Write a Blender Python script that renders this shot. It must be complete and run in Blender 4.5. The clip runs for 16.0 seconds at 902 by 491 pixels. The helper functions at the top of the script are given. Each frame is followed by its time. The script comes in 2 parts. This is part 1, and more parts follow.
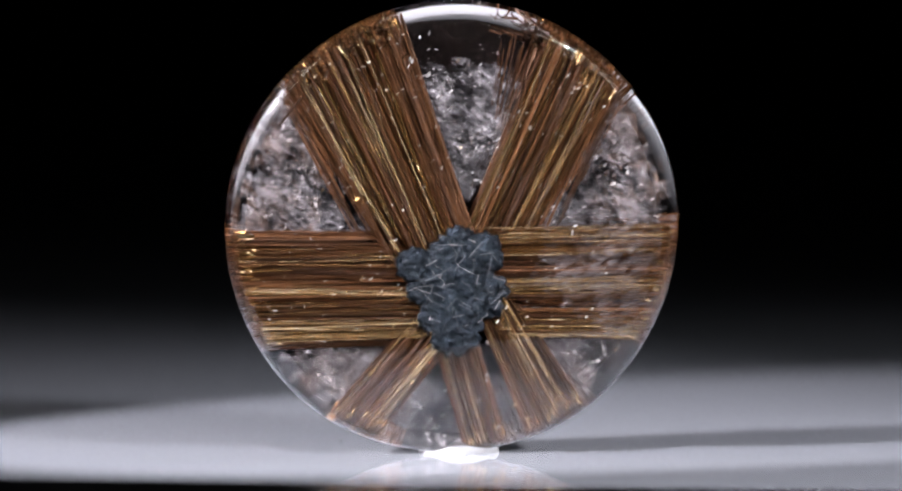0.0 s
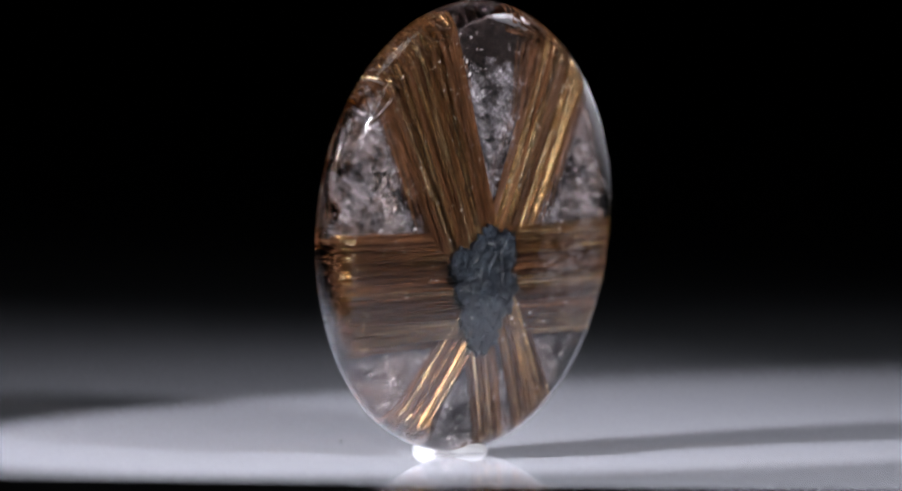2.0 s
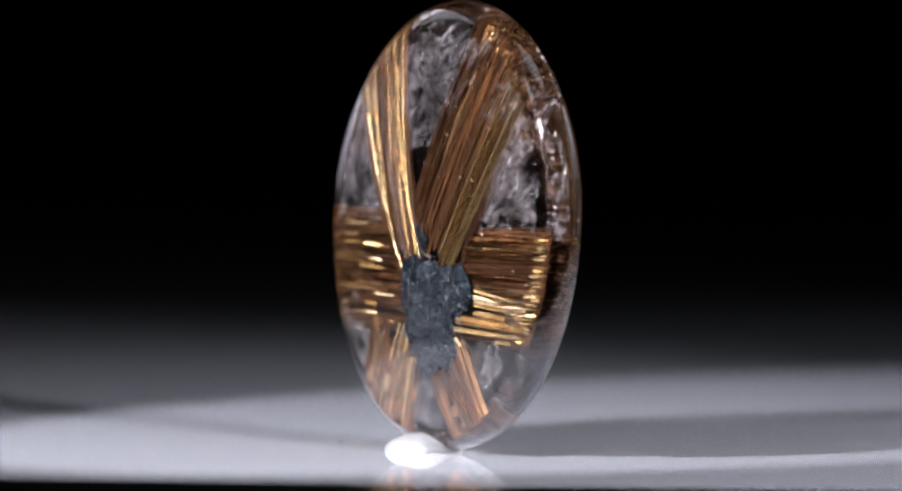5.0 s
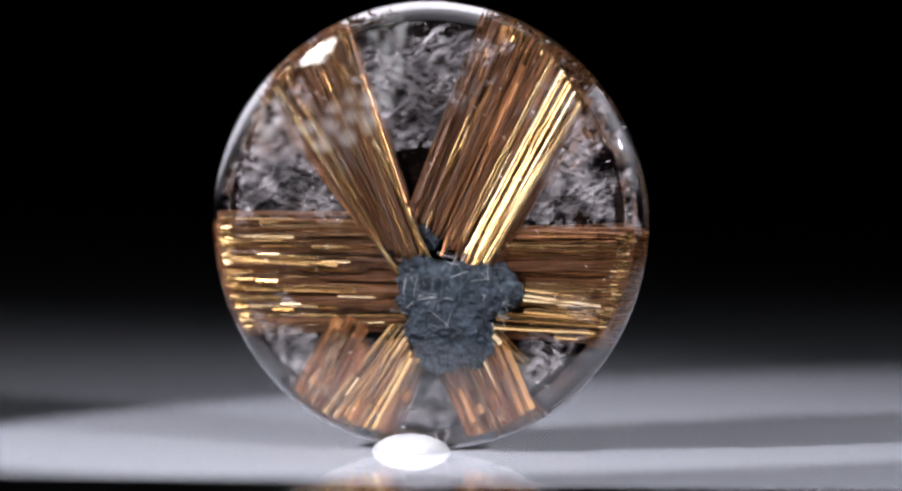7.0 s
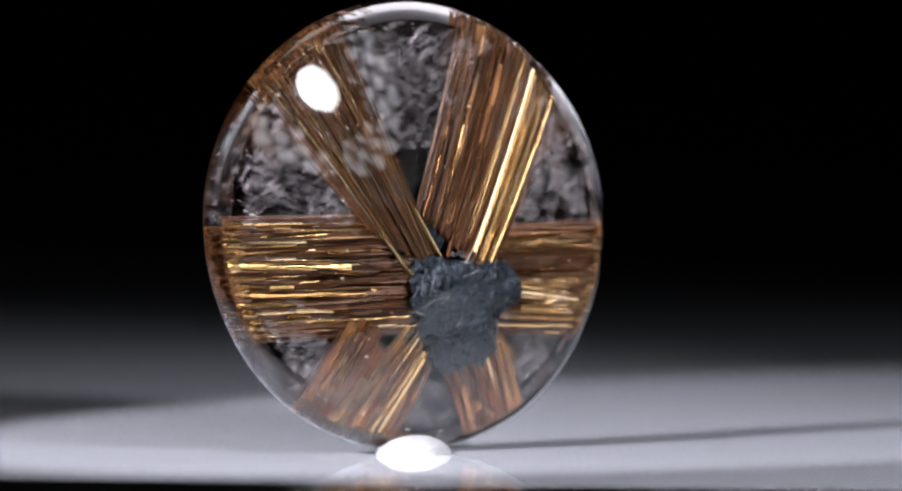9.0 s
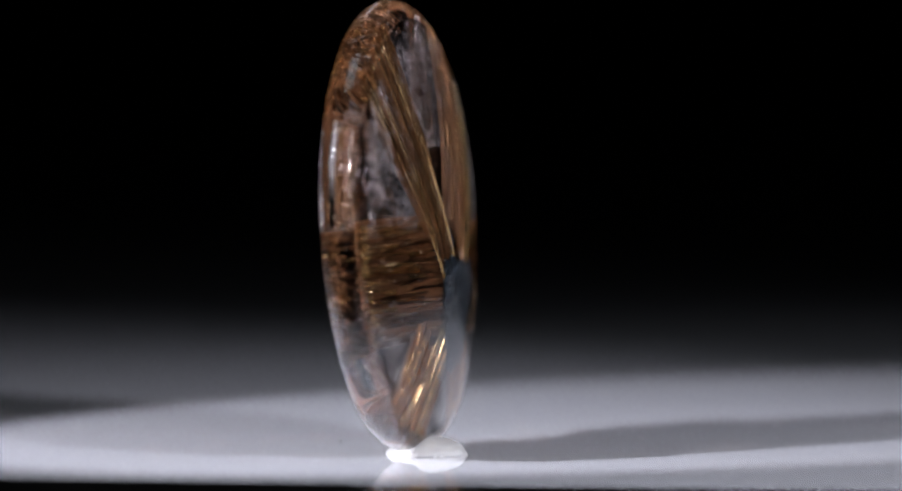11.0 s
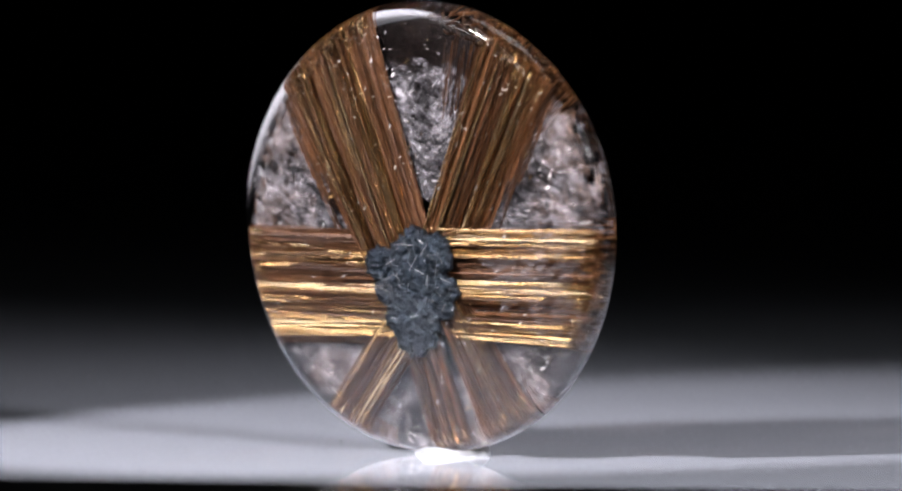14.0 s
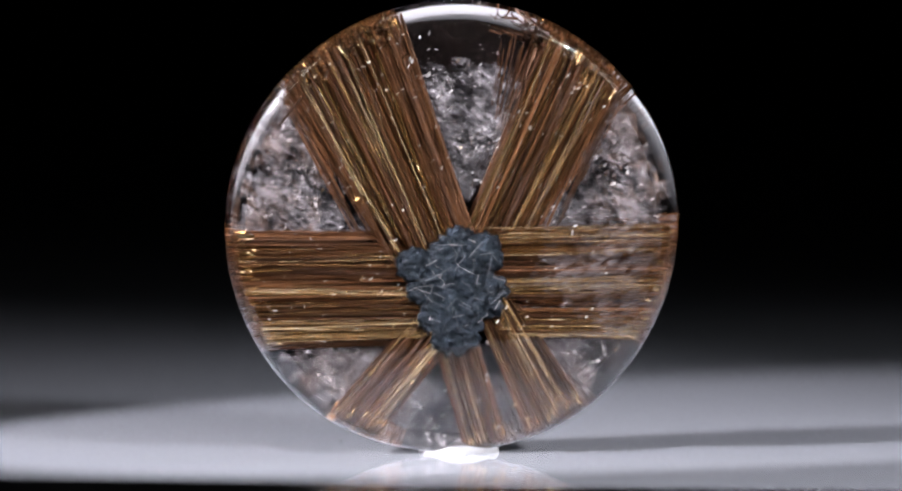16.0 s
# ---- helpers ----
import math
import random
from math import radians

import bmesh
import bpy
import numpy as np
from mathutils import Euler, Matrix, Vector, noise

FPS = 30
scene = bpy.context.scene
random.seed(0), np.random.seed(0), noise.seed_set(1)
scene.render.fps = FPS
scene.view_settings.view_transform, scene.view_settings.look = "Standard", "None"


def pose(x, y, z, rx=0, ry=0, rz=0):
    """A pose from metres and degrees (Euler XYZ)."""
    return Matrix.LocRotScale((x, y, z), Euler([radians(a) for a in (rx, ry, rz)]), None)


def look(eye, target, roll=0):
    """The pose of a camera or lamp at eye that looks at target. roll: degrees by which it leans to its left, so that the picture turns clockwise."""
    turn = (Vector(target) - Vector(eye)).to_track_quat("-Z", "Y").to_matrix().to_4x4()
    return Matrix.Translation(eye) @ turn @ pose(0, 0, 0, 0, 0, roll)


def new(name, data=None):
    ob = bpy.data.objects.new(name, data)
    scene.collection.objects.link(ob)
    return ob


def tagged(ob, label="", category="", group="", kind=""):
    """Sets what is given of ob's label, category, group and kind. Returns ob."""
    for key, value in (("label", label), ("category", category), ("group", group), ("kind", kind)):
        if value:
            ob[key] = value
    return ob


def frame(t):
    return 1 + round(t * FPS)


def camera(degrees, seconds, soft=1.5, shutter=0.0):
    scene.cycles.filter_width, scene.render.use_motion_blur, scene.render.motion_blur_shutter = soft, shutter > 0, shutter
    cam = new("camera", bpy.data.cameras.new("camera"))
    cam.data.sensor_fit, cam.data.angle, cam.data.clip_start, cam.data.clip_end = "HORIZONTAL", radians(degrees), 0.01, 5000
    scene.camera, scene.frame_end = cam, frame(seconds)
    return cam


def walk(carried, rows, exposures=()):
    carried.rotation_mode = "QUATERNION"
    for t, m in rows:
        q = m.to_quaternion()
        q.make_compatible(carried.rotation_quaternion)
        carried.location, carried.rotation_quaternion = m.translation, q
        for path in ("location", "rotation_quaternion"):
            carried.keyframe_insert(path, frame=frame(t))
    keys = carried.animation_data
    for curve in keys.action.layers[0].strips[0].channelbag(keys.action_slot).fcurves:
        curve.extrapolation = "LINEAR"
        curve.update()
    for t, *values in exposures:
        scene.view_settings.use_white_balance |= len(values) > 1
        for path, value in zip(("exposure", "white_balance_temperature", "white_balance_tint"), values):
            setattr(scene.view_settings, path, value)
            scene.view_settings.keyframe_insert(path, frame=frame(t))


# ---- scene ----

# One unit is a pixel at the stone, 780 units, 40 mm, across; places fit the camera's view.
U = 0.04 / 780
SPIN, START = 22.5, 7.2          # degrees a second, and at the clip's start

# ---- camera: still, on a long macro lens, a little above the stone ----
FOV, PITCH = 10.0, 2.5
REACH = 784 / math.tan(radians(FOV / 2)) * U
DROP = radians(PITCH) + math.atan((785 - 426.5) * U / REACH)
cam = camera(FOV, 16.0, soft=2.4)
EYE = Vector((28.5 * U, -REACH * math.cos(radians(PITCH)), REACH * math.tan(DROP)))
STAND = pose(EYE.x, EYE.y, EYE.z, 90 - PITCH, 0, 0)
cam.data.dof.use_dof, cam.data.dof.focus_distance, cam.data.dof.aperture_fstop = True, REACH - 110 * U, 20.0
walk(cam, [(0.0, STAND), (16.0, STAND)], exposures=[(0.0, 0.0), (16.0, 0.0)])

# ---- world: a dark studio ----
world = bpy.data.worlds.new("studio_dark")
scene.world = world
world.use_nodes = True
world.node_tree.nodes["Background"].inputs["Color"].default_value = (0.35, 0.4, 0.5, 1)
world.node_tree.nodes["Background"].inputs["Strength"].default_value = 0.002


# azimuth (0 = from the camera, positive to its left), distance along the table, height over it
def lamp_place(azimuth, away, height):
    a = radians(azimuth)
    return Vector((-math.sin(a) * away, -math.cos(a) * away, height))


KEY_AT = lamp_place(57.8, 0.205, 0.150)
FILL_AT = lamp_place(-40, 0.25, 0.150)
KEY_POOL = Vector((0.0130, 0.0292, 0.0))      # where the key's axis meets the sheet
FILL_POOL = Vector((0.026, -0.008, 0.012))


def spot(name, place, aim, watts, colour, half_angle, blend, size):
    data = bpy.data.lights.new(name, "SPOT")
    data.energy, data.color = watts, colour
    data.spot_size, data.spot_blend, data.shadow_soft_size = radians(2 * half_angle), blend, size
    lamp = new(name, data)
    lamp.matrix_world = look(place, aim)
    return lamp


spot("key_spot", KEY_AT, KEY_POOL, 6.8, (0.915, 0.92, 1.0), 10.0, 0.1, 0.0045)
spot("fill_spot", FILL_AT, FILL_POOL, 4.6, (0.91, 0.92, 1.0), 17.5, 0.95, 0.006)
top = bpy.data.lights.new("overhead_softbox", "AREA")
top.energy, top.color, top.shape, top.size, top.size_y = 0.016, (0.85, 0.93, 1.0), "RECTANGLE", 0.22, 0.16
top.spread = radians(50)
top_lamp = new("overhead_softbox", top)
top_lamp.matrix_world = look((0.0, -0.03, 0.42), (0, 0, 0.03))


# ---- materials ----
def material(name):
    m = bpy.data.materials.new(name)
    m.use_nodes = True
    return m, m.node_tree.nodes, m.node_tree.links, m.node_tree.nodes["Principled BSDF"]


def set_in(node, **values):
    for key, value in values.items():
        node.inputs[key.replace("_", " ")].default_value = value


def ramp(nodes, stops):
    r = nodes.new("ShaderNodeValToRGB")
    el = r.color_ramp.elements
    while len(el) < len(stops):
        el.new(0.5)
    for e, (p, c) in zip(el, stops):
        e.position, e.color = p, (*c, 1)
    return r


def noise_node(nodes, links, scale, detail=4.0, stretch=None):
    n = nodes.new("ShaderNodeTexNoise")
    set_in(n, Scale=scale, Detail=detail)
    co = nodes.new("ShaderNodeTexCoord")
    if stretch:
        mp = nodes.new("ShaderNodeMapping")
        mp.inputs["Scale"].default_value = stretch
        links.new(co.outputs["Object"], mp.inputs["Vector"])
        links.new(mp.outputs["Vector"], n.inputs["Vector"])
    else:
        links.new(co.outputs["Object"], n.inputs["Vector"])
    return n


def acrylic():
    m, nodes, links, b = material("white_acrylic")
    n = noise_node(nodes, links, 25, 5)
    r = ramp(nodes, [(0.3, (0.76, 0.77, 0.845)), (0.7, (0.80, 0.81, 0.885))])
    links.new(n.outputs["Fac"], r.inputs["Fac"])
    links.new(r.outputs["Color"], b.inputs["Base Color"])
    set_in(b, Roughness=0.055, IOR=1.47, Coat_Weight=0.5, Coat_Roughness=0.03)
    return m


def black_cloth(name, value, rough):
    m, nodes, links, b = material(name)
    n = noise_node(nodes, links, 90, 4)
    r = ramp(nodes, [(0.3, (value * 0.7,) * 3), (0.7, (value * 1.3,) * 3)])
    links.new(n.outputs["Fac"], r.inputs["Fac"])
    links.new(r.outputs["Color"], b.inputs["Base Color"])
    b.inputs["Roughness"].default_value = rough
    return m


def quartz():
    m, nodes, links, b = material("clear_quartz")
    set_in(b, Base_Color=(0.94, 0.88, 0.845, 1), Roughness=0.01, IOR=1.544, Transmission_Weight=1.0)
    n = noise_node(nodes, links, 420, 3)
    bump = nodes.new("ShaderNodeBump")
    set_in(bump, Strength=0.008, Distance=0.0003)
    links.new(n.outputs["Fac"], bump.inputs["Height"])
    links.new(bump.outputs["Normal"], b.inputs["Normal"])
    return m


def rutile(name, dark, mid, light, metal, rough, own=0.35):
    """own: how far each needle differs from the strand that it lies in."""
    m, nodes, links, b = material(name)
    geo = nodes.new("ShaderNodeNewGeometry")
    strand = nodes.new("ShaderNodeAttribute")
    strand.attribute_name = "strand"
    r = ramp(nodes, [(0.1, dark), (0.5, mid), (0.9, light)])
    n = noise_node(nodes, links, 900, 3)
    blend = nodes.new("ShaderNodeMix")
    blend.inputs[0].default_value = own
    links.new(strand.outputs["Fac"], blend.inputs[2])
    links.new(geo.outputs["Random Per Island"], blend.inputs[3])
    add = nodes.new("ShaderNodeMath")
    add.operation = "MULTIPLY_ADD"
    add.inputs[1].default_value = 0.5
    links.new(n.outputs["Fac"], add.inputs[0])
    lower = nodes.new("ShaderNodeMath")
    lower.inputs[1].default_value = -0.25
    links.new(blend.outputs[0], lower.inputs[0])
    links.new(lower.outputs[0], add.inputs[2])
    links.new(add.outputs[0], r.inputs["Fac"])
    links.new(r.outputs["Color"], b.inputs["Base Color"])
    set_in(b, Metallic=metal, Roughness=rough, Specular_IOR_Level=0.2)
    return m


def hematite():
    m, nodes, links, b = material("blue_grey_hematite")
    n = noise_node(nodes, links, 700, 6)
    r = ramp(nodes, [(0.35, (0.005, 0.0075, 0.011)), (0.58, (0.013, 0.019, 0.027)), (0.8, (0.05, 0.068, 0.088))])
    links.new(n.outputs["Fac"], r.inputs["Fac"])
    links.new(r.outputs["Color"], b.inputs["Base Color"])
    set_in(b, Metallic=0.6, Roughness=0.42, Specular_IOR_Level=0.3)
    bump = nodes.new("ShaderNodeBump")
    set_in(bump, Strength=0.8, Distance=0.0006)
    n2 = noise_node(nodes, links, 1900, 6)
    links.new(n2.outputs["Fac"], bump.inputs["Height"])
    links.new(bump.outputs["Normal"], b.inputs["Normal"])
    return m


def veil(name, cover, colour):
    m, nodes, links, b = material(name)
    set_in(b, Base_Color=(*colour, 1), Roughness=0.3)
    clear = nodes.new("ShaderNodeBsdfTransparent")
    mix = nodes.new("ShaderNodeMixShader")
    n = noise_node(nodes, links, 1600, 4)
    r = ramp(nodes, [(0.40, (0,) * 3), (0.75, (cover,) * 3)])
    links.new(n.outputs["Fac"], r.inputs["Fac"])
    links.new(r.outputs["Color"], mix.inputs[0])
    links.new(clear.outputs[0], mix.inputs[1])
    links.new(b.outputs[0], mix.inputs[2])
    links.new(mix.outputs[0], nodes["Material Output"].inputs["Surface"])
    return m


def cloud(name, cover, colour, lean, low=0.46, high=0.72):
    """Milky streaks that lie one way within a clear sheet."""
    m, nodes, links, b = material(name)
    set_in(b, Base_Color=(*colour, 1), Roughness=0.45)
    co = nodes.new("ShaderNodeTexCoord")
    turn = nodes.new("ShaderNodeMapping")
    turn.inputs["Rotation"].default_value = (0, radians(lean), 0)
    links.new(co.outputs["Object"], turn.inputs["Vector"])
    squash = nodes.new("ShaderNodeMapping")
    squash.inputs["Scale"].default_value = (0.28, 1.0, 1.0)
    links.new(turn.outputs["Vector"], squash.inputs["Vector"])
    fine, broad = nodes.new("ShaderNodeTexNoise"), nodes.new("ShaderNodeTexNoise")
    set_in(fine, Scale=2600, Detail=5.0, Roughness=0.62, Distortion=0.6)
    set_in(broad, Scale=330, Detail=3.0)
    links.new(squash.outputs["Vector"], fine.inputs["Vector"])
    links.new(co.outputs["Object"], broad.inputs["Vector"])
    r = ramp(nodes, [(low, (0,) * 3), (high, (cover,) * 3)])
    r2 = ramp(nodes, [(0.35, (0.05,) * 3), (0.63, (1.0,) * 3)])
    links.new(fine.outputs["Fac"], r.inputs["Fac"])
    links.new(broad.outputs["Fac"], r2.inputs["Fac"])
    times = nodes.new("ShaderNodeMath")
    times.operation = "MULTIPLY"
    links.new(r.outputs["Color"], times.inputs[0])
    links.new(r2.outputs["Color"], times.inputs[1])
    clear = nodes.new("ShaderNodeBsdfTransparent")
    mix = nodes.new("ShaderNodeMixShader")
    links.new(times.outputs[0], mix.inputs[0])
    links.new(clear.outputs[0], mix.inputs[1])
    links.new(b.outputs[0], mix.inputs[2])
    links.new(mix.outputs[0], nodes["Material Output"].inputs["Surface"])
    return m


def wax():
    m, nodes, links, b = material("white_putty")
    n = noise_node(nodes, links, 500, 5)
    r = ramp(nodes, [(0.3, (0.31, 0.305, 0.315)), (0.7, (0.37, 0.365, 0.37))])
    links.new(n.outputs["Fac"], r.inputs["Fac"])
    links.new(r.outputs["Color"], b.inputs["Base Color"])
    set_in(b, Roughness=0.5, Subsurface_Weight=0.2)
    b.inputs["Subsurface Radius"].default_value = (0.001, 0.001, 0.001)
    bump = nodes.new("ShaderNodeBump")
    set_in(bump, Strength=0.3, Distance=0.0003)
    links.new(n.outputs["Fac"], bump.inputs["Height"])
    links.new(bump.outputs["Normal"], b.inputs["Normal"])
    return m


def glow(name, strength, colour):
    m, nodes, links, b = material(name)
    set_in(b, Base_Color=(0, 0, 0, 1), Emission_Strength=strength)
    b.inputs["Emission Color"].default_value = (*colour, 1)
    return m


ACRYLIC, WAX, QUARTZ, HEMATITE = acrylic(), wax(), quartz(), hematite()
BLACK = black_cloth("black_velvet", 0.006, 0.9)
BLACK_GLOSS = black_cloth("black_gloss", 0.006, 0.12)
HOUSING = black_cloth("black_metal", 0.02, 0.5)
GOLD = rutile("golden_rutile", (0.085, 0.03, 0.011), (0.25, 0.118, 0.045), (0.6, 0.36, 0.15), 0.95, 0.17)
BROWN = rutile("brown_rutile", (0.02, 0.0085, 0.004), (0.07, 0.028, 0.0115), (0.15, 0.064, 0.026), 0.15, 0.42, 0.14)
AMBER = rutile("amber_plate", (0.06, 0.021, 0.008), (0.18, 0.075, 0.029), (0.4, 0.21, 0.09), 0.6, 0.26, 0.8)
PALE = rutile("pale_hairs", (0.06, 0.07, 0.08), (0.17, 0.19, 0.21), (0.45, 0.45, 0.45), 0.5, 0.25, 1.0)
VEIL = veil("milky_veil", 0.75, (0.72, 0.68, 0.68))


def smoky_shade_tint():
    m, nodes, links, b = material("smoky_shade_tint")
    clear = nodes.new("ShaderNodeBsdfTransparent")
    n = noise_node(nodes, links, 160, 4)
    # Smoky colour, darkened so the shadowless body still dims the light behind it.
    r = ramp(nodes, [(0.3, (0.34, 0.295, 0.275)), (0.7, (0.50, 0.455, 0.435))])
    links.new(n.outputs["Fac"], r.inputs["Fac"])
    links.new(r.outputs["Color"], clear.inputs["Color"])
    links.new(clear.outputs[0], nodes["Material Output"].inputs["Surface"])
    return m


TINT = smoky_shade_tint()
CLOUD = cloud("milky_cloud", 0.45, (0.56, 0.525, 0.57), -35, 0.47, 0.74)
CLOUD_SOFT = cloud("milky_cloud_soft", 0.3, (0.56, 0.52, 0.55), 20, 0.4, 0.8)
SMOKE = cloud("smoky_cloud", 0.5, (0.16, 0.085, 0.055), -60, 0.35, 0.7)
BLADE = rutile("golden_blade", (0.34, 0.18, 0.06), (0.66, 0.43, 0.18), (0.92, 0.72, 0.42), 1.0, 0.2, 1.0)
DARK = rutile("dark_rutile", (0.022, 0.010, 0.006), (0.05, 0.021, 0.010), (0.08, 0.035, 0.015), 0.4, 0.35, 1.0)
GLINT = rutile("crack_glint", (0.4, 0.38, 0.38), (0.6, 0.58, 0.58), (0.9, 0.88, 0.85), 0.5, 0.35, 1.0)


# ---- building helpers ----
def mesh_object(name, verts, faces, mat, smooth=False, strand=None):
    me = bpy.data.meshes.new(name)
    me.from_pydata([tuple(v) for v in verts], [], faces)
    me.materials.append(mat)
    if smooth:
        me.polygons.foreach_set("use_smooth", [True] * len(me.polygons))
    if strand:
        me.attributes.new("strand", "FLOAT", "POINT").data.foreach_set("value", strand)
    me.update()
    return new(name, me)


def part(name, bm, mat, parent, label=""):
    me = bpy.data.meshes.new(name)
    bm.to_mesh(me)
    bm.free()
    me.materials.append(mat)
    ob = new(name, me)
    ob.parent = parent
    return tagged(ob, label)


def slab(name, x0, x1, y0, y1, z0, z1, mat, bevel=0.0):
    bm = bmesh.new()
    bmesh.ops.create_cube(bm, size=1)
    for v in bm.verts:
        v.co = ((x0 + x1) / 2 + v.co.x * (x1 - x0), (y0 + y1) / 2 + v.co.y * (y1 - y0), (z0 + z1) / 2 + v.co.z * (z1 - z0))
    if bevel:
        bmesh.ops.bevel(bm, geom=bm.edges[:], offset=bevel, segments=4, affect="EDGES", profile=0.5)
    me = bpy.data.meshes.new(name)
    bm.to_mesh(me)
    bm.free()
    me.materials.append(mat)
    return new(name, me)


# ---- structure ----
bm = bmesh.new()
corners = [(-0.6, 1080 * U), (0.6, -2345 * U), (0.6, 1.85), (-0.6, 1.85)]
low = [bm.verts.new((x, y, -0.000012)) for x, y in corners]
high = [bm.verts.new((x, y, 0.0)) for x, y in corners]
bm.faces.new(high)
bm.faces.new(low[::-1])
for k in range(4):
    bm.faces.new((low[k], low[(k + 1) % 4], high[(k + 1) % 4], high[k]))
sheet = bpy.data.meshes.new("floor")
bm.to_mesh(sheet)
bm.free()
sheet.materials.append(ACRYLIC)
board = new("floor", sheet)
tagged(board, "thin glossy white sheet lit by two spots", "floor", kind="structure")
ground = slab("ground", -2.0, 2.0, -2.0, 2.0, -0.03, -0.000012, BLACK_GLOSS)
tagged(ground, "black glossy table under the white sheet", "table", kind="structure")
back = slab("backdrop", -2.0, 2.0, 1.9, 1.95, 0.0, 2.0, BLACK)
tagged(back, "black velvet backdrop in deep shadow", "backdrop", kind="structure")

# ---- the stone ----
LEAN = 3.3
CENTRE = Matrix.Translation((25 * U, -52.5 * U, 394 * U)) @ pose(0, 0, 0, LEAN, 0, 0) @ Matrix.Diagonal((1.01 * U, U, 1.01 * U, 1))
R = 390.0


def front_depth(r):
    return 38.7 + 22 * (1 - min(r / 356, 1.0) ** 2)


def back_depth(r):
    return 37.0 + 58 * (1 - min(r / 363, 1.0) ** 1.75)


def stone_body(parent):
    profile = []
    for i in range(25):
        r = 356 * i / 24
        profile.append((r, -front_depth(r)))
    a0, a1 = radians(-90 + 7.2), radians(90 - 18.0)
    for i in range(1, 26):
        a = a0 + (a1 - a0) * i / 26
        profile.append((351 + 39 * math.cos(a), 39 * math.sin(a)))
    for i in range(25):
        r = 363 * (1 - i / 24)
        profile.append((r, back_depth(r)))
    seg, verts, faces = 144, [], []
    for r, w in profile[1:-1]:
        for k in range(seg):
            a = 2 * math.pi * k / seg
            wob = 1 + 0.004 * math.sin(2 * a + 0.7) + 0.003 * math.sin(5 * a)
            verts.append(CENTRE @ Vector((r * wob * math.cos(a), w, r * wob * math.sin(a))))
    rows = len(profile) - 2
    for j in range(rows - 1):
        for k in range(seg):
            k2 = (k + 1) % seg
            faces.append((j * seg + k, (j + 1) * seg + k, (j + 1) * seg + k2, j * seg + k2))
    verts.append(CENTRE @ Vector((0, profile[0][1], 0)))
    verts.append(CENTRE @ Vector((0, profile[-1][1], 0)))
    n = len(verts)
    for k in range(seg):
        k2 = (k + 1) % seg
        faces.append((n - 2, k, k2))
        faces.append((n - 1, (rows - 1) * seg + k2, (rows - 1) * seg + k))
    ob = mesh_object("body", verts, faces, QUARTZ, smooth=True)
    ob.visible_shadow = False      # the clear body casts no shadow, so the lamps light the inclusions
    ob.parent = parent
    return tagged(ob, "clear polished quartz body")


rng = random.Random(7)


def prism(verts, faces, p, q, wide, thick, twist):
    """A four-sided needle from p to q, sharper at its ends."""
    way = (q - p).normalized()
    side = way.cross(Vector((0, 1, 0))).normalized()
    up = side.cross(way)
    a = side * math.cos(twist) + up * math.sin(twist)
    b = up * math.cos(twist) - side * math.sin(twist)
    n = len(verts)
    for c in (p, q):
        for s, t in ((1, 0), (0, 1), (-1, 0), (0, -1)):
            verts.append(CENTRE @ (c + a * (s * wide / 2) + b * (t * thick / 2)))
    for k in range(4):
        k2 = (k + 1) % 4
        faces.append((n + k, n + k2, n + 4 + k2, n + 4 + k))
    faces.append((n + 3, n + 2, n + 1, n))
    faces.append((n + 4, n + 5, n + 6, n + 7))


def inside(v, margin=5.0):
    r = math.hypot(v.x, v.z)
    k = min(1.0, 372 / max(r, 1))
    v.x, v.z = v.x * k, v.z * k
    r = min(r, 372)
    rim = 1.0 if r < 350 else math.sqrt(max(0.05, 1 - ((r - 350) / 40) ** 2))
    v.y = max(-front_depth(r) * rim + margin, min(back_depth(r) * rim - margin, v.y))
    return v


def clip_to_rim(p, q, limit):
    """Shortens the needle p-q where it would leave a circle of that radius."""
    if math.hypot(q.x, q.z) <= limit:
        return q
    lo, hi = 0.0, 1.0
    for _ in range(16):
        mid = (lo + hi) / 2
        v = p.lerp(q, mid)
        lo, hi = (mid, hi) if math.hypot(v.x, v.z) < limit else (lo, mid)
    return p.lerp(q, lo)


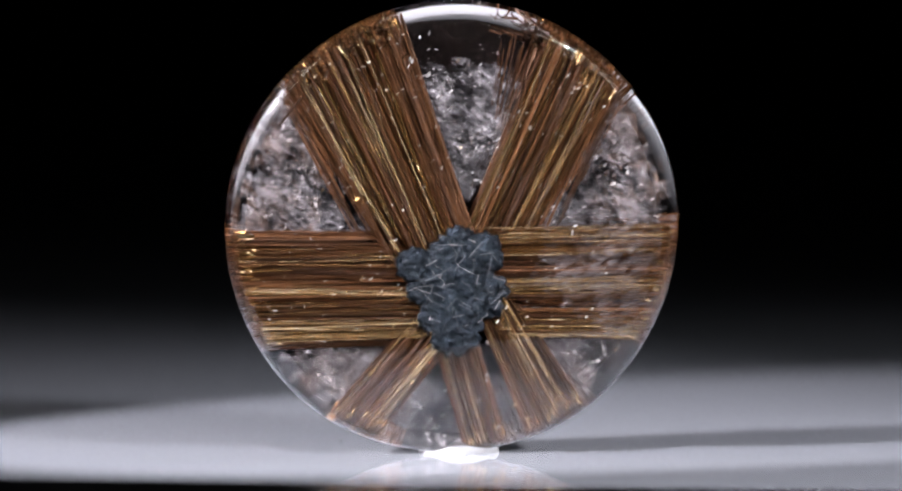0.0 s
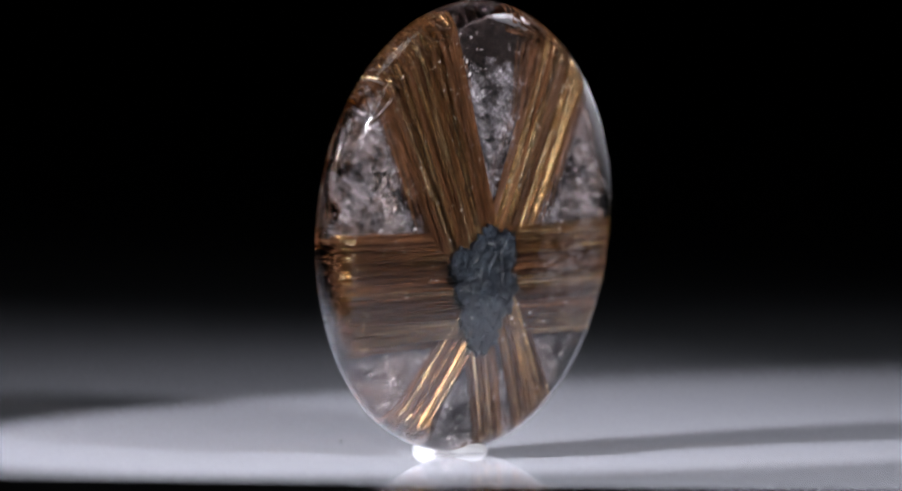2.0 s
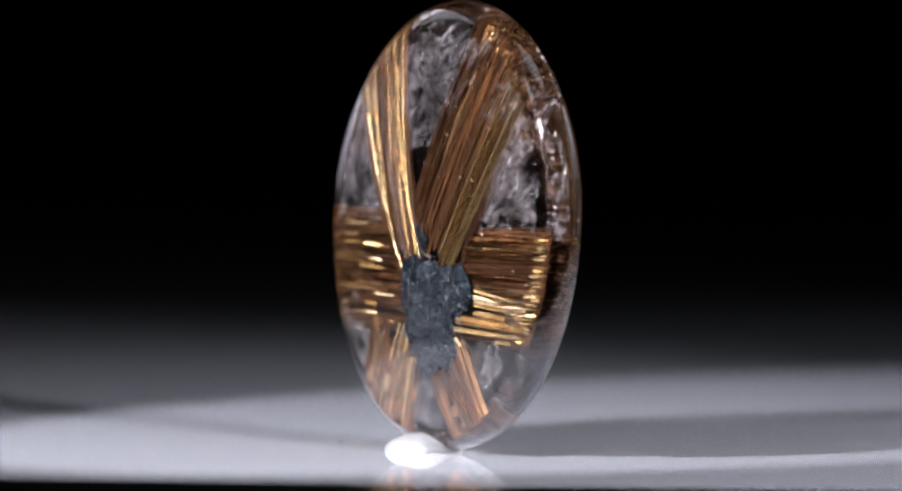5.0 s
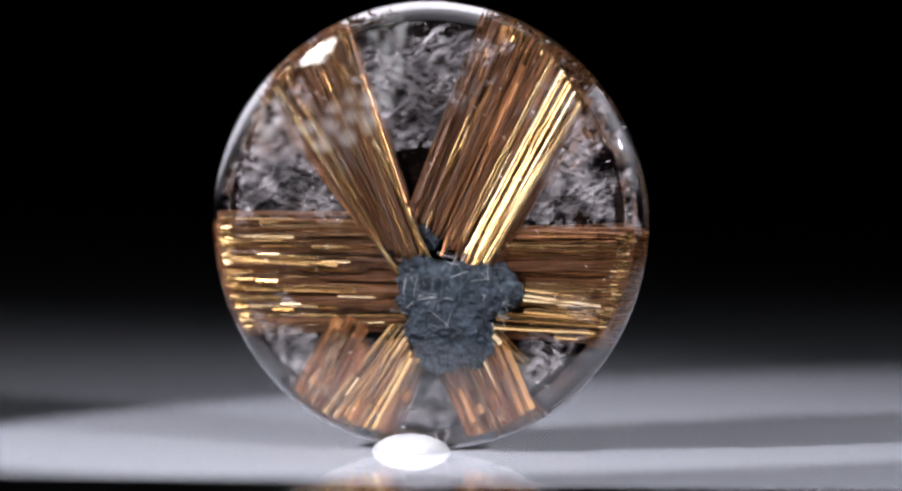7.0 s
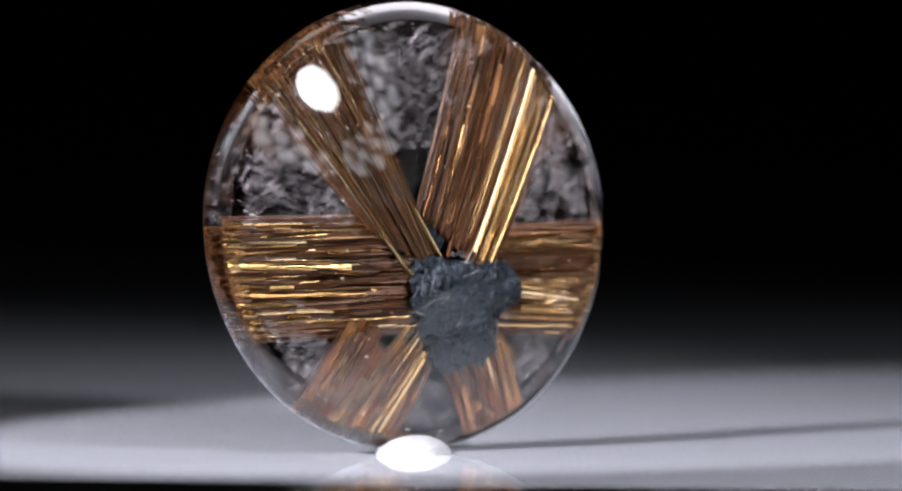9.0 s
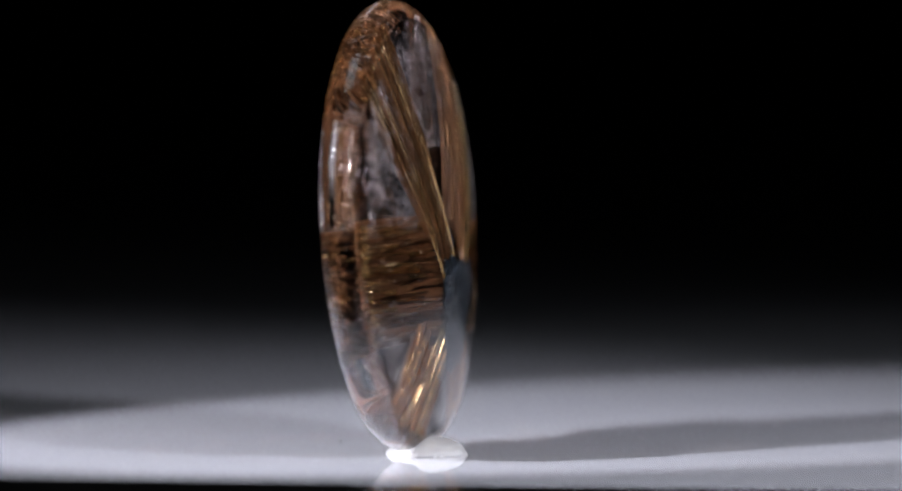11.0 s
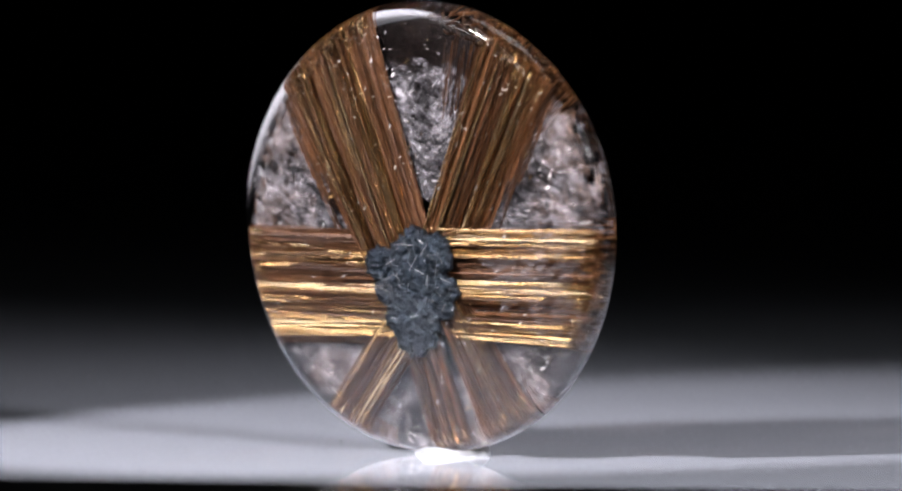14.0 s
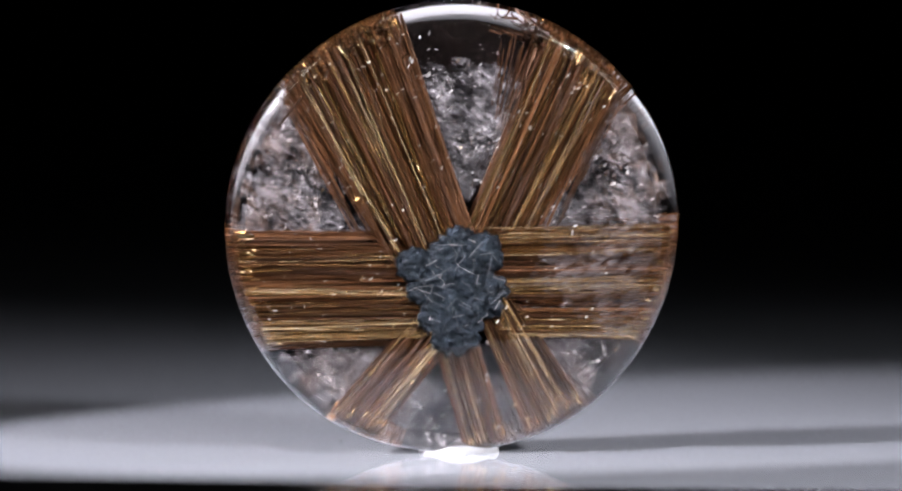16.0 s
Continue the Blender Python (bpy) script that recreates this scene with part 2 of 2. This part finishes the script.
def bundle(name, parent, mat, inner, outer, depth_in, depth_out, count, wide=(1.2, 3.2), spread=9.0, label="", short=0.35, knots=0, stretch=1.12, root=-0.2, slope=0.0):
    """A bundle of near-parallel needles from the line inner to the line outer, in the stone's own plane; gathered in strands if knots are given."""
    verts, faces, tone = [], [], []
    seed = rng.uniform(0, 90)
    i0, i1 = Vector((inner[0], 0, inner[1])), Vector((inner[2], 0, inner[3]))
    o0, o1 = Vector((outer[0], 0, outer[1])), Vector((outer[2], 0, outer[3]))
    o0, o1 = i0.lerp(o0, stretch), i1.lerp(o1, stretch)
    strands = [(rng.uniform(0.03, 0.97), rng.uniform(0.008, 0.05)) for _ in range(knots)]
    for i in range(count):
        s = (i + rng.random()) / count * 1.04 - 0.02
        if knots:
            c, w = rng.choice(strands)
            s = rng.gauss(c, w)
        s = min(1.03, max(-0.03, s))
        s2 = s + rng.gauss(0, 0.028)
        p, q = i0.lerp(i1, s), o0.lerp(o1, s2)
        p.y, q.y = depth_in, depth_out
        q.y += (slope + rng.gauss(0, 0.018)) * (q - p).length
        f0, f1 = rng.uniform(root, 0.0), 1.0
        if rng.random() < short:
            f0, f1 = sorted((rng.uniform(0, 0.9), rng.uniform(0.15, 1.0)))
            f1 = max(f1, f0 + 0.12)
        d = rng.uniform(-spread, spread)
        p, q = p.lerp(q, f0), p.lerp(q, f1)
        q = clip_to_rim(p, q, 376 - abs(rng.gauss(0, 7)))
        p.y += d
        q.y += d
        w = rng.uniform(*wide) * (0.7 if rng.random() < 0.6 else 1.2)
        if mat in (BLADE, AMBER):        # flat blades that lie with the arm
            thick, twist = w * rng.uniform(0.2, 0.5), rng.gauss(0, 0.13)
        else:
            thick, twist = w * rng.uniform(0.55, 1.0), rng.uniform(0, math.pi)
        prism(verts, faces, inside(p), inside(q), w, thick, twist)
        broad = 0.5 + 0.65 * noise.noise(Vector((s * 7, seed, 0))) + 0.45 * noise.noise(Vector((s * 23, seed, 5)))
        tone += [min(1.0, max(0.0, broad))] * 8
    ob = mesh_object(name, verts, faces, mat, strand=tone)
    ob.parent = parent
    return tagged(ob, label)


def arm(parent, inner, outer, count, depth_in, depth_out, inward, gold=1.0, bright=0.36, dark=0.15, stretch=1.12, root=-0.2):
    """One arm of a star: brown ground fibres, golden needles over them, dark and bright strands."""
    kinds = (("brown_fibres", BROWN, 1.7, 13, (1.2, 3.4), 0.1, 0, "brown translucent fibres in broad bands"),
             ("rutile_bundle", GOLD, gold * 0.85, 4, (0.7, 2.0), 0.5, 9, "golden brown rutile needles"),
             ("brown_fibres", BROWN, 0.5, -1, (0.8, 2.2), 0.6, 12, "fine brown fibres over the needles"),
             ("dark_strands", DARK, dark * 0.9, -2, (0.7, 2.4), 0.7, 9, "almost black brown strands"),
             ("bright_strands", BLADE, bright * 0.45, -4, (0.7, 2.2), 0.65, 6, "bright golden strands"))
    for name, mat, share, deep, wide, short, knots, label in kinds:
        d = inward * deep
        bundle(name, parent, mat, inner, outer, depth_in + d, depth_out + d * 0.6, int(count * share), wide, 7.0, label, short, knots, stretch, root)
    tips(parent, inner, outer, depth_out - 3 * inward, int(count * 0.3), inward, stretch)


def tips(parent, inner, outer, depth, count, inward, stretch):
    """Blades added at the needles' ends, tilted to catch the lamps as rim glints."""
    verts, faces = [], []
    i0, i1 = Vector((inner[0], 0, inner[1])), Vector((inner[2], 0, inner[3]))
    o0, o1 = Vector((outer[0], 0, outer[1])), Vector((outer[2], 0, outer[3]))
    o0, o1 = i0.lerp(o0, stretch), i1.lerp(o1, stretch)
    for i in range(count):
        s = rng.random()
        p, q = i0.lerp(i1, s), o0.lerp(o1, s + rng.gauss(0, 0.02))
        p.y = q.y = depth + rng.uniform(-6, 6)
        q = clip_to_rim(p, q, 371 - abs(rng.gauss(0, 5)))
        way = (q - p).normalized()
        start = q - way * rng.uniform(8, 26)
        q.y += inward * (q - start).length * rng.gauss(0.55, 0.25)
        w = rng.uniform(1.2, 4.0)
        prism(verts, faces, inside(start), inside(q, 3), w, w * 0.4, rng.gauss(0, 0.4))
    ob = mesh_object("glint_tips", verts, faces, BLADE)
    ob.parent = parent
    return tagged(ob, "bright tilted blades, added for gold glints at the rim")


def core(parent, lobes, depth, thick, label):
    """Overlapping lumpy plates of dark mineral, with fine scratches."""
    bm = bmesh.new()
    for (x, z, r) in lobes:
        made = bmesh.ops.create_icosphere(bm, subdivisions=4, radius=1)["verts"]
        off = rng.uniform(-3, 3)
        for v in made:
            d = v.co.normalized()
            a = math.atan2(d.z, d.x)
            k = 1 + sum(share * noise.noise(Vector((math.cos(a) * f + x, math.sin(a) * f + z, r))) for f, share in ((2, 0.16), (6, 0.2), (15, 0.2)))
            flat = math.copysign(abs(d.y) ** 0.35, d.y)
            h = flat * thick / 2 + 2.2 * noise.noise(d * 5 + Vector((x, 0, z))) + 1.6 * noise.noise(d * 17)
            v.co = CENTRE @ inside(Vector((x + d.x * r * k, depth + off + h, z + d.z * r * k)), 4)
    ob = part("hematite_core", bm, HEMATITE, parent, label)
    ob.data.polygons.foreach_set("use_smooth", [True] * len(ob.data.polygons))
    return ob


def flecks(name, parent, mat, count, where, size, angle, depth, label="", slim=(0.18, 0.5)):
    """Thin cracks and wisps within the clear quartz. where() gives a place in the stone's plane or None."""
    verts, faces = [], []
    made = 0
    while made < count:
        spot_at = where()
        if spot_at is None:
            continue
        made += 1
        x, z = spot_at
        c = Vector((x, rng.uniform(*depth), z))
        a = radians(rng.gauss(angle, 25))
        length, width = rng.uniform(*size), rng.uniform(*slim)
        way = Vector((math.cos(a), rng.gauss(0, 0.35), math.sin(a))).normalized()
        turn = Vector((rng.gauss(0, 1), rng.gauss(0, 1), rng.gauss(0, 1)))
        side = way.cross(turn).normalized()
        n, k = len(verts), 6
        for j in range(k):
            b = 2 * math.pi * j / k
            rr = rng.uniform(0.6, 1.1)
            v = c + way * (math.cos(b) * length * rr) + side * (math.sin(b) * length * width * rr)
            verts.append(CENTRE @ inside(v, 6))
        faces.append(tuple(range(n, n + k)))
    ob = mesh_object(name, verts, faces, mat)
    ob.parent = parent
    return tagged(ob, label)


def sector(a0, a1, r0, r1, clump):
    """Random places between two directions and two radii, gathered in clumps."""
    def draw():
        a, r = radians(rng.uniform(a0, a1)), math.sqrt(rng.uniform(r0 * r0, r1 * r1))
        x, z = r * math.cos(a), r * math.sin(a)
        v = noise.noise(Vector((x / clump, z / clump, a0)))
        return (x, z) if v > rng.uniform(-0.35, 0.25) else None
    return draw


def cloud_sheet(parent, mat, a0, a1, r0, r1, depth, label, name="milky_sheet"):
    """A wavy sheet, a fan between two directions: milky healed crack, smoke or tint."""
    n, verts, faces = (40 if a1 - a0 < 180 else 90), [], []
    for i in range(n + 1):
        for j in range(n + 1):
            a = radians(a0 + (a1 - a0) * i / n)
            r = r0 + (r1 - r0) * j / n
            v = Vector((r * math.cos(a), 0, r * math.sin(a)))
            v.y = depth + 12 * noise.noise(Vector((v.x / 60, v.z / 60, depth))) + 5 * noise.noise(Vector((v.x / 18, v.z / 18, depth)))
            verts.append(CENTRE @ inside(v, 7))
    for i in range(n):
        for j in range(n):
            k = i * (n + 1) + j
            # ragged borders
            edge = min(i, n - 1 - i, n - 1 - j, j + 3) / 8
            if a1 - a0 < 180 and edge < 1 and 0.5 + 0.9 * noise.noise(Vector((i / 3.1 + a0, j / 3.1, depth))) > 0.25 + edge:
                continue
            faces.append((k, k + 1, k + n + 2, k + n + 1))
    ob = mesh_object(name, verts, faces, mat, smooth=True)
    ob.parent = parent
    return tagged(ob, label)


def scratches(parent, x, z, reach, depth, count, label):
    """Fine pale hairs that cross the dark core."""
    verts, faces = [], []
    for i in range(count):
        a, r = rng.uniform(0, 6.28), reach * math.sqrt(rng.random())
        c = Vector((x + r * math.cos(a), depth + rng.uniform(-4, 4), z + r * math.sin(a)))
        b, length = rng.uniform(0, 6.28), rng.uniform(8, 38)
        way = Vector((math.cos(b), rng.gauss(0, 0.08), math.sin(b))) * length / 2
        w = rng.uniform(0.5, 1.1)
        prism(verts, faces, inside(c - way), inside(c + way), w, w, rng.random())
    ob = mesh_object("hair_scratches", verts, faces, PALE)
    ob.parent = parent
    return tagged(ob, label)


stone = tagged(new("star_quartz_stone"), "round polished clear quartz stone with golden rutile star", "gemstone")
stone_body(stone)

# face with the even six-armed star
FRONT_W = -17
front_arms = [
    ((-135, -10, 20, 25), (-275, 240, -95, 345), 230, GOLD),
    ((25, 15, 165, 40), (155, 318, 270, 232), 230, GOLD),
    ((-45, -10, -75, -195), (-384, -10, -335, -197), 260, GOLD),
    ((95, -2, 95, -130), (388, 0, 372, -130), 210, GOLD),
    ((120, -138, 110, -185), (345, -140, 300, -190), 70, GOLD),
    ((-50, -128, -20, -215), (-212, -322, -140, -362), 170, GOLD),
    ((-25, -220, 45, -205), (15, -350, 95, -380), 120, GOLD),
    ((40, -140, 105, -120), (135, -357, 224, -302), 150, GOLD),
]
for inner, outer, count, mat in front_arms:
    level = abs(inner[1] - outer[1]) < 12
    # one upper arm slopes down into the stone
    rise = 0 if level or outer[1] < 0 else (9 if outer[0] < 0 else -3)
    arm(stone, inner, outer, count, FRONT_W - rise, FRONT_W + rise, 1, 1.3, bright=1.15 if level else 0.6)
core(stone, [(5, -95, 74), (8, -60, 60), (0, -165, 50), (-72, -60, 30), (48, -42, 36), (52, -112, 40), (-60, -105, 24), (10, -22, 28), (-30, -150, 34)], FRONT_W - 10, 24, "dark blue-grey hematite core")
scratches(stone, 8, -90, 80, FRONT_W - 33, 90, "fine pale hairs over the dark core")

bundle("loose_fibres", stone, BROWN, (-175, -5, -120, 0), (-270, 175, -265, 235), FRONT_W + 8, FRONT_W + 6, 60, (1.0, 3.0), 8.0, "loose reddish brown fibres", 0.7)
bundle("loose_fibres", stone, BROWN, (150, 20, 185, 10), (255, 260, 285, 215), FRONT_W + 8, FRONT_W + 6, 50, (1.0, 3.0), 8.0, "loose reddish brown fibres", 0.7)
bundle("dark_wisps", stone, DARK, (60, 190, 118, 170), (85, 335, 160, 300), FRONT_W + 4, FRONT_W, 45, (1.5, 4.0), 12.0, "short dark red-brown wisps", 1.0)

# face with the denser, coarser star
BACK_W = 57
back_arms = [
    ((110, 0, -14, -50), (275, 205, 135, 322), 190, GOLD),
    ((5, 55, -134, -72), (-112, 365, -268, 185), 260, GOLD),
    ((35, 15, 40, -178), (386, 12, 322, -182), 280, BROWN),
    ((-150, -5, -150, -190), (-378, -5, -335, -192), 220, GOLD),
    ((166, -182, -5, -250), (232, -300, 48, -352), 210, GOLD),
    ((-39, -258, -154, -200), (-90, -362, -190, -312), 140, GOLD),
]
for inner, outer, count, mat in back_arms:
    # Duller strands on one level arm, brighter on the other, imitate their unequal flash.
    if mat is BROWN:
        arm(stone, inner, outer, count, 42, 36, -1, 0.35, 0.12, 0.8, root=-0.08)
    elif outer[0] < -370:
        arm(stone, inner, outer, count, 40, 40, -1, 0.8, 0.8, 0.2, root=-0.12)
    elif outer[0] < -100:
        arm(stone, inner, outer, count, BACK_W - 4, 24, -1, 0.6, 0.16, 0.55, root=-0.1)
    else:
        arm(stone, inner, outer, count, BACK_W - 4, 24, -1, 0.75, 0.4, 0.4, root=-0.1)
# single bright blades that cross towards the core
for inner, outer, count, wide in (((-12, -45, -20, -50), (160, 300, 172, 292), 7, (3.5, 6)), ((30, -90, 22, -96), (262, 215, 255, 222), 6, (3.5, 6)),
                                  ((-130, -60, -90, -40), (-262, 180, -225, 235), 22, (4, 9)), ((-150, -100, -160, -185), (-300, -120, -290, -188), 14, (5, 12)),
                                  ((-95, -205, -140, -175), (-140, -262, -185, -225), 9, (6, 13)), ((60, -190, 0, -240), (170, -320, 60, -345), 16, (4, 9))):
    bundle("golden_blades", stone, BLADE, inner, outer, BACK_W + 4, 30, count, wide=wide, spread=4, short=0.3, label="bright golden flat blades")
# coarse plates: a fan that rises to the face along one level arm, short blocks in the lower arms
for mat, inner, outer, depth_in, depth_out, count, wide, short, label in (
        (BLADE, (60, -45, 60, -178), (380, -40, 330, -182), 32, 32, 34, (2.5, 8.0), 0.7, "broad bright golden plates"),
        (BLADE, (150, 5, 150, -60), (384, 5, 376, -70), 31, 31, 14, (2.0, 6.0), 0.8, "narrow bright golden plates"),
        (AMBER, (150, -178, 0, -246), (226, -296, 52, -346), 50, 30, 34, (8.0, 20.0), 0.5, "amber brown blocky plates"),
        (AMBER, (-44, -250, -150, -205), (-90, -356, -188, -308), 50, 30, 22, (7.0, 17.0), 0.5, "amber brown blocky plates"),
        (AMBER, (-20, 20, -120, -60), (-120, 330, -250, 190), 48, 26, 26, (5.0, 13.0), 0.6, "amber brown long plates")):
    bundle("rutile_plates", stone, mat, inner, outer, depth_in, depth_out, count, wide, 4.0, label, short, slope=0.2 if mat is BLADE else 0.0)
core(stone, [(-50, -142, 82), (-10, -100, 46), (-142, -112, 44), (-110, -120, 50), (-42, -215, 42), (-95, -205, 40), (-75, -160, 60)], BACK_W + 4, 20, "dark blue-grey hematite core, furrowed")
core(stone, [(47, -30, 19), (33, -18, 15), (14, -33, 14), (-6, -16, 16), (-22, -30, 13), (58, -44, 11), (22, -12, 10)], 40, 14, "small dark blue-grey hematite flakes")
scratches(stone, -65, -145, 95, BACK_W + 22, 130, "fine pale hairs over the dark core")

# cloudy wisps in the clear sectors, between the two faces
sectors = [(64, 112, 50, 270, -20), (2, 46, 100, 352, -35), (134, 177, 110, 355, -40), (206, 236, 170, 350, 0), (300, 332, 180, 350, -30), (248, 292, 260, 365, 0)]
for a0, a1, r0, r1, ang in sectors:
    for depth, mat in ((-3, CLOUD), (4, CLOUD_SOFT), (12, CLOUD), (30, CLOUD), (37, CLOUD_SOFT)):
        deep = depth > 20
        start = max(r0, 265 if a0 > 180 else 130) if deep else r0
        r_end = 350 if deep else r1 + 20
        cloud_sheet(stone, mat, a0 - (5 if deep else 8), a1 + (5 if deep else 8), start, r_end, depth, "milky white streaked sheet")
    flecks("milky_wisps", stone, VEIL, 260, sector(a0, a1, r0, r1, 45), (2, 8), -ang, (-10, 16), "milky white wisps")
for depth, count in (((-52, -22), 260), ((44, 74), 260), ((-10, 30), 300)):
    flecks("bright_cracks", stone, GLINT, count, sector(0, 360, 60, 355, 70), (1.5, 6.0), 30, depth, "tiny bright cracks", (0.08, 0.22))
flecks("pale_specks", stone, GLINT, 150, sector(0, 360, 90, 360, 90), (2.0, 5.5), 45, (FRONT_W - 40, FRONT_W - 24), "pale specks and short cracks before the fibres", (0.12, 0.4))
flecks("amber_specks", stone, BLADE, 90, sector(0, 360, 60, 350, 90), (2.5, 9.0), 45, (FRONT_W - 34, FRONT_W - 22), "golden specks before the fibres", (0.1, 0.3))
cloud_sheet(stone, CLOUD_SOFT, -36, 6, 150, 368, -38, "thin milky veil over the needles")
# Added tint sheets: they shade the floor in place of the body's own shadow.
for depth in (18, 23):
    cloud_sheet(stone, TINT, 0, 359.9, 2, 352, depth, "smoky brown tint sheet, added to deepen the stone's shadow", "smoky_shade_zone")
for a0, a1, depth in ((15, 62, 6), (118, 165, 6), (120, 160, 26), (20, 60, 26), (160, 250, 10), (280, 380, 8)):
    cloud_sheet(stone, SMOKE, a0, a1, 230, 368, depth, "brown smoky sheet", "smoky_sheet")


def rim_fibres(name, mat, count, a0, a1, wide, label):
    """Short fibres that run through the stone's thickness just within the rim."""
    verts, faces = [], []
    for _ in range(count):
        a, r = radians(rng.uniform(a0, a1)), rng.uniform(338, 372)
        a2 = a + radians(rng.gauss(0, 3))
        y = rng.uniform(-20, 24)
        half = rng.uniform(4, 22)
        p = Vector((r * math.cos(a), y - half, r * math.sin(a)))
        q = Vector((r * math.cos(a2), y + half, r * math.sin(a2)))
        w = rng.uniform(*wide)
        prism(verts, faces, inside(p, 4), inside(q, 4), w, w * 0.5, rng.uniform(0, 3))
    ob = mesh_object(name, verts, faces, mat)
    ob.parent = stone
    return tagged(ob, label)


for a0, a1 in ((42, 72), (108, 140)):
    rim_fibres("rim_fibres", BROWN, 150, a0, a1, (1.5, 5.0), "dark red-brown fibres within the rim")
    rim_fibres("rim_glints", BLADE, 22, a0, a1, (1.5, 4.0), "golden glints within the rim")
rim_fibres("rim_fibres", DARK, 40, 66, 80, (1.5, 4.0), "dark red-brown fibres within the rim")


# ---- the putty that holds it ----
def putty():
    bm = bmesh.new()
    made = bmesh.ops.create_icosphere(bm, subdivisions=5, radius=1)["verts"]
    for v in made:
        d = v.co.normalized()
        tall = 32 if d.y > 0 else 23
        k = 1 + 0.05 * noise.noise(d * 2.3 + Vector((3, 0, 0))) + 0.02 * noise.noise(d * 6)
        out = math.hypot(d.x, d.y)
        # pinched to an edge at its two ends, full before and behind the stone
        x = 42 + 69 * d.x * (0.85 + 0.15 * abs(d.x)) * k
        y = -8 + (78 if d.y > 0 else 68) * d.y * (1 - (0.12 if d.y > 0 else 0.35) * abs(d.x) ** 1.5) * k
        z = tall * max(0.0, 1 - out ** 2) ** 0.5 * k if d.z > 0 else 0.0
        v.co = Vector((x, y, max(z, 0.0))) * U
    bm.normal_update()
    me = bpy.data.meshes.new("putty")
    bm.to_mesh(me)
    bm.free()
    me.materials.append(WAX)
    me.polygons.foreach_set("use_smooth", [True] * len(me.polygons))
    return tagged(new("putty", me), "white putty lump pressed under the stone", "putty")


lump = putty()


def dust_speck():
    bm = bmesh.new()
    for v in bmesh.ops.create_icosphere(bm, subdivisions=2, radius=1)["verts"]:
        k = 1 + 0.4 * noise.noise(v.co * 2)
        v.co = Vector((-168 + 2.4 * v.co.x * k, 215 + 9 * v.co.y * k, 1.6 * (v.co.z + 0.9) * k)) * U
    me = bpy.data.meshes.new("dust_speck")
    bm.to_mesh(me)
    bm.free()
    me.materials.append(HOUSING)
    return tagged(new("dust_speck", me), "tiny dark dust speck on the white sheet", "dust")


dust_speck()


# ---- the two lamps outside the picture ----
def studio_lamp(place, aim, mouth, label):
    """A small bowl lamp: bulb in the middle, a ring of bright facets round it, a dark tube added before it to hold the
    glow in.
    """
    thing = tagged(new("studio_lamp"), label, "lamp")
    turn = look(place, aim)
    thing.matrix_world = turn @ Matrix.Translation((0, 0, 0.008))
    bm = bmesh.new()
    bmesh.ops.create_cone(bm, cap_ends=True, segments=48, radius1=0.085, radius2=0.07, depth=0.012, matrix=Matrix.Translation((0, 0, 0.012)))
    part("housing", bm, HOUSING, thing, "black lamp housing")
    bm = bmesh.new()
    bmesh.ops.create_cone(bm, cap_ends=False, segments=48, radius1=mouth, radius2=0.085, depth=0.125, matrix=Matrix.Translation((0, 0, -0.0565)))
    part("snoot", bm, HOUSING, thing, "black tapered tube, added to hold the lamp's glow in")
    back_at = thing.matrix_world @ Vector((0, 0, 0.02))
    bm = bmesh.new()
    bmesh.ops.create_cone(bm, cap_ends=True, segments=20, radius1=0.005, radius2=0.005, depth=back_at.z, matrix=Matrix.Translation((back_at.x, back_at.y, back_at.z / 2)))
    bmesh.ops.create_cone(bm, cap_ends=True, segments=40, radius1=0.04, radius2=0.036, depth=0.01, matrix=Matrix.Translation((back_at.x, back_at.y, 0.005)))
    bmesh.ops.transform(bm, matrix=thing.matrix_world.inverted(), verts=bm.verts)
    part("stand", bm, HOUSING, thing, "black pole on a round foot")
    bm = bmesh.new()
    bmesh.ops.create_circle(bm, cap_ends=True, segments=40, radius=0.016)
    part("bulb", bm, GLOW_CORE, thing, "glowing bulb disc")
    for ring, count, size in ((0.046, 20, 0.0045), (0.057, 20, 0.0058), (0.069, 20, 0.0072)):
        for k in range(count):
            if ring < 0.05 and rng.random() < 0.55:
                continue
            a = 2 * math.pi * (k + 0.5 * (ring == 0.057)) / count
            bm = bmesh.new()
            bmesh.ops.create_circle(bm, cap_ends=True, segments=6, radius=1.0)
            turned = Matrix.Rotation(a, 4, "Z") @ Matrix.Translation((ring, 0, 0.001)) @ Matrix.Diagonal((size, size * 1.15, 1, 1))
            bmesh.ops.transform(bm, matrix=turned, verts=bm.verts)
            part("facet", bm, GLOW_CELL, thing)
    return thing


GLOW_CORE = glow("bulb_glow", 32.0, (0.95, 0.97, 1.0))
GLOW_CELL = glow("facet_glow", 3.6, (0.92, 0.94, 1.0))
studio_lamp(KEY_AT, KEY_POOL, 0.045, "round studio spot lamp with a faceted bowl")
studio_lamp(FILL_AT, FILL_POOL, 0.056, "round studio spot lamp with a faceted bowl")


def motions():
    rows = [(t / 2, pose(0, 0, 0, 0, 0, START + SPIN * t / 2)) for t in range(33)]
    walk(stone, rows)
    walk(lump, rows)


motions()
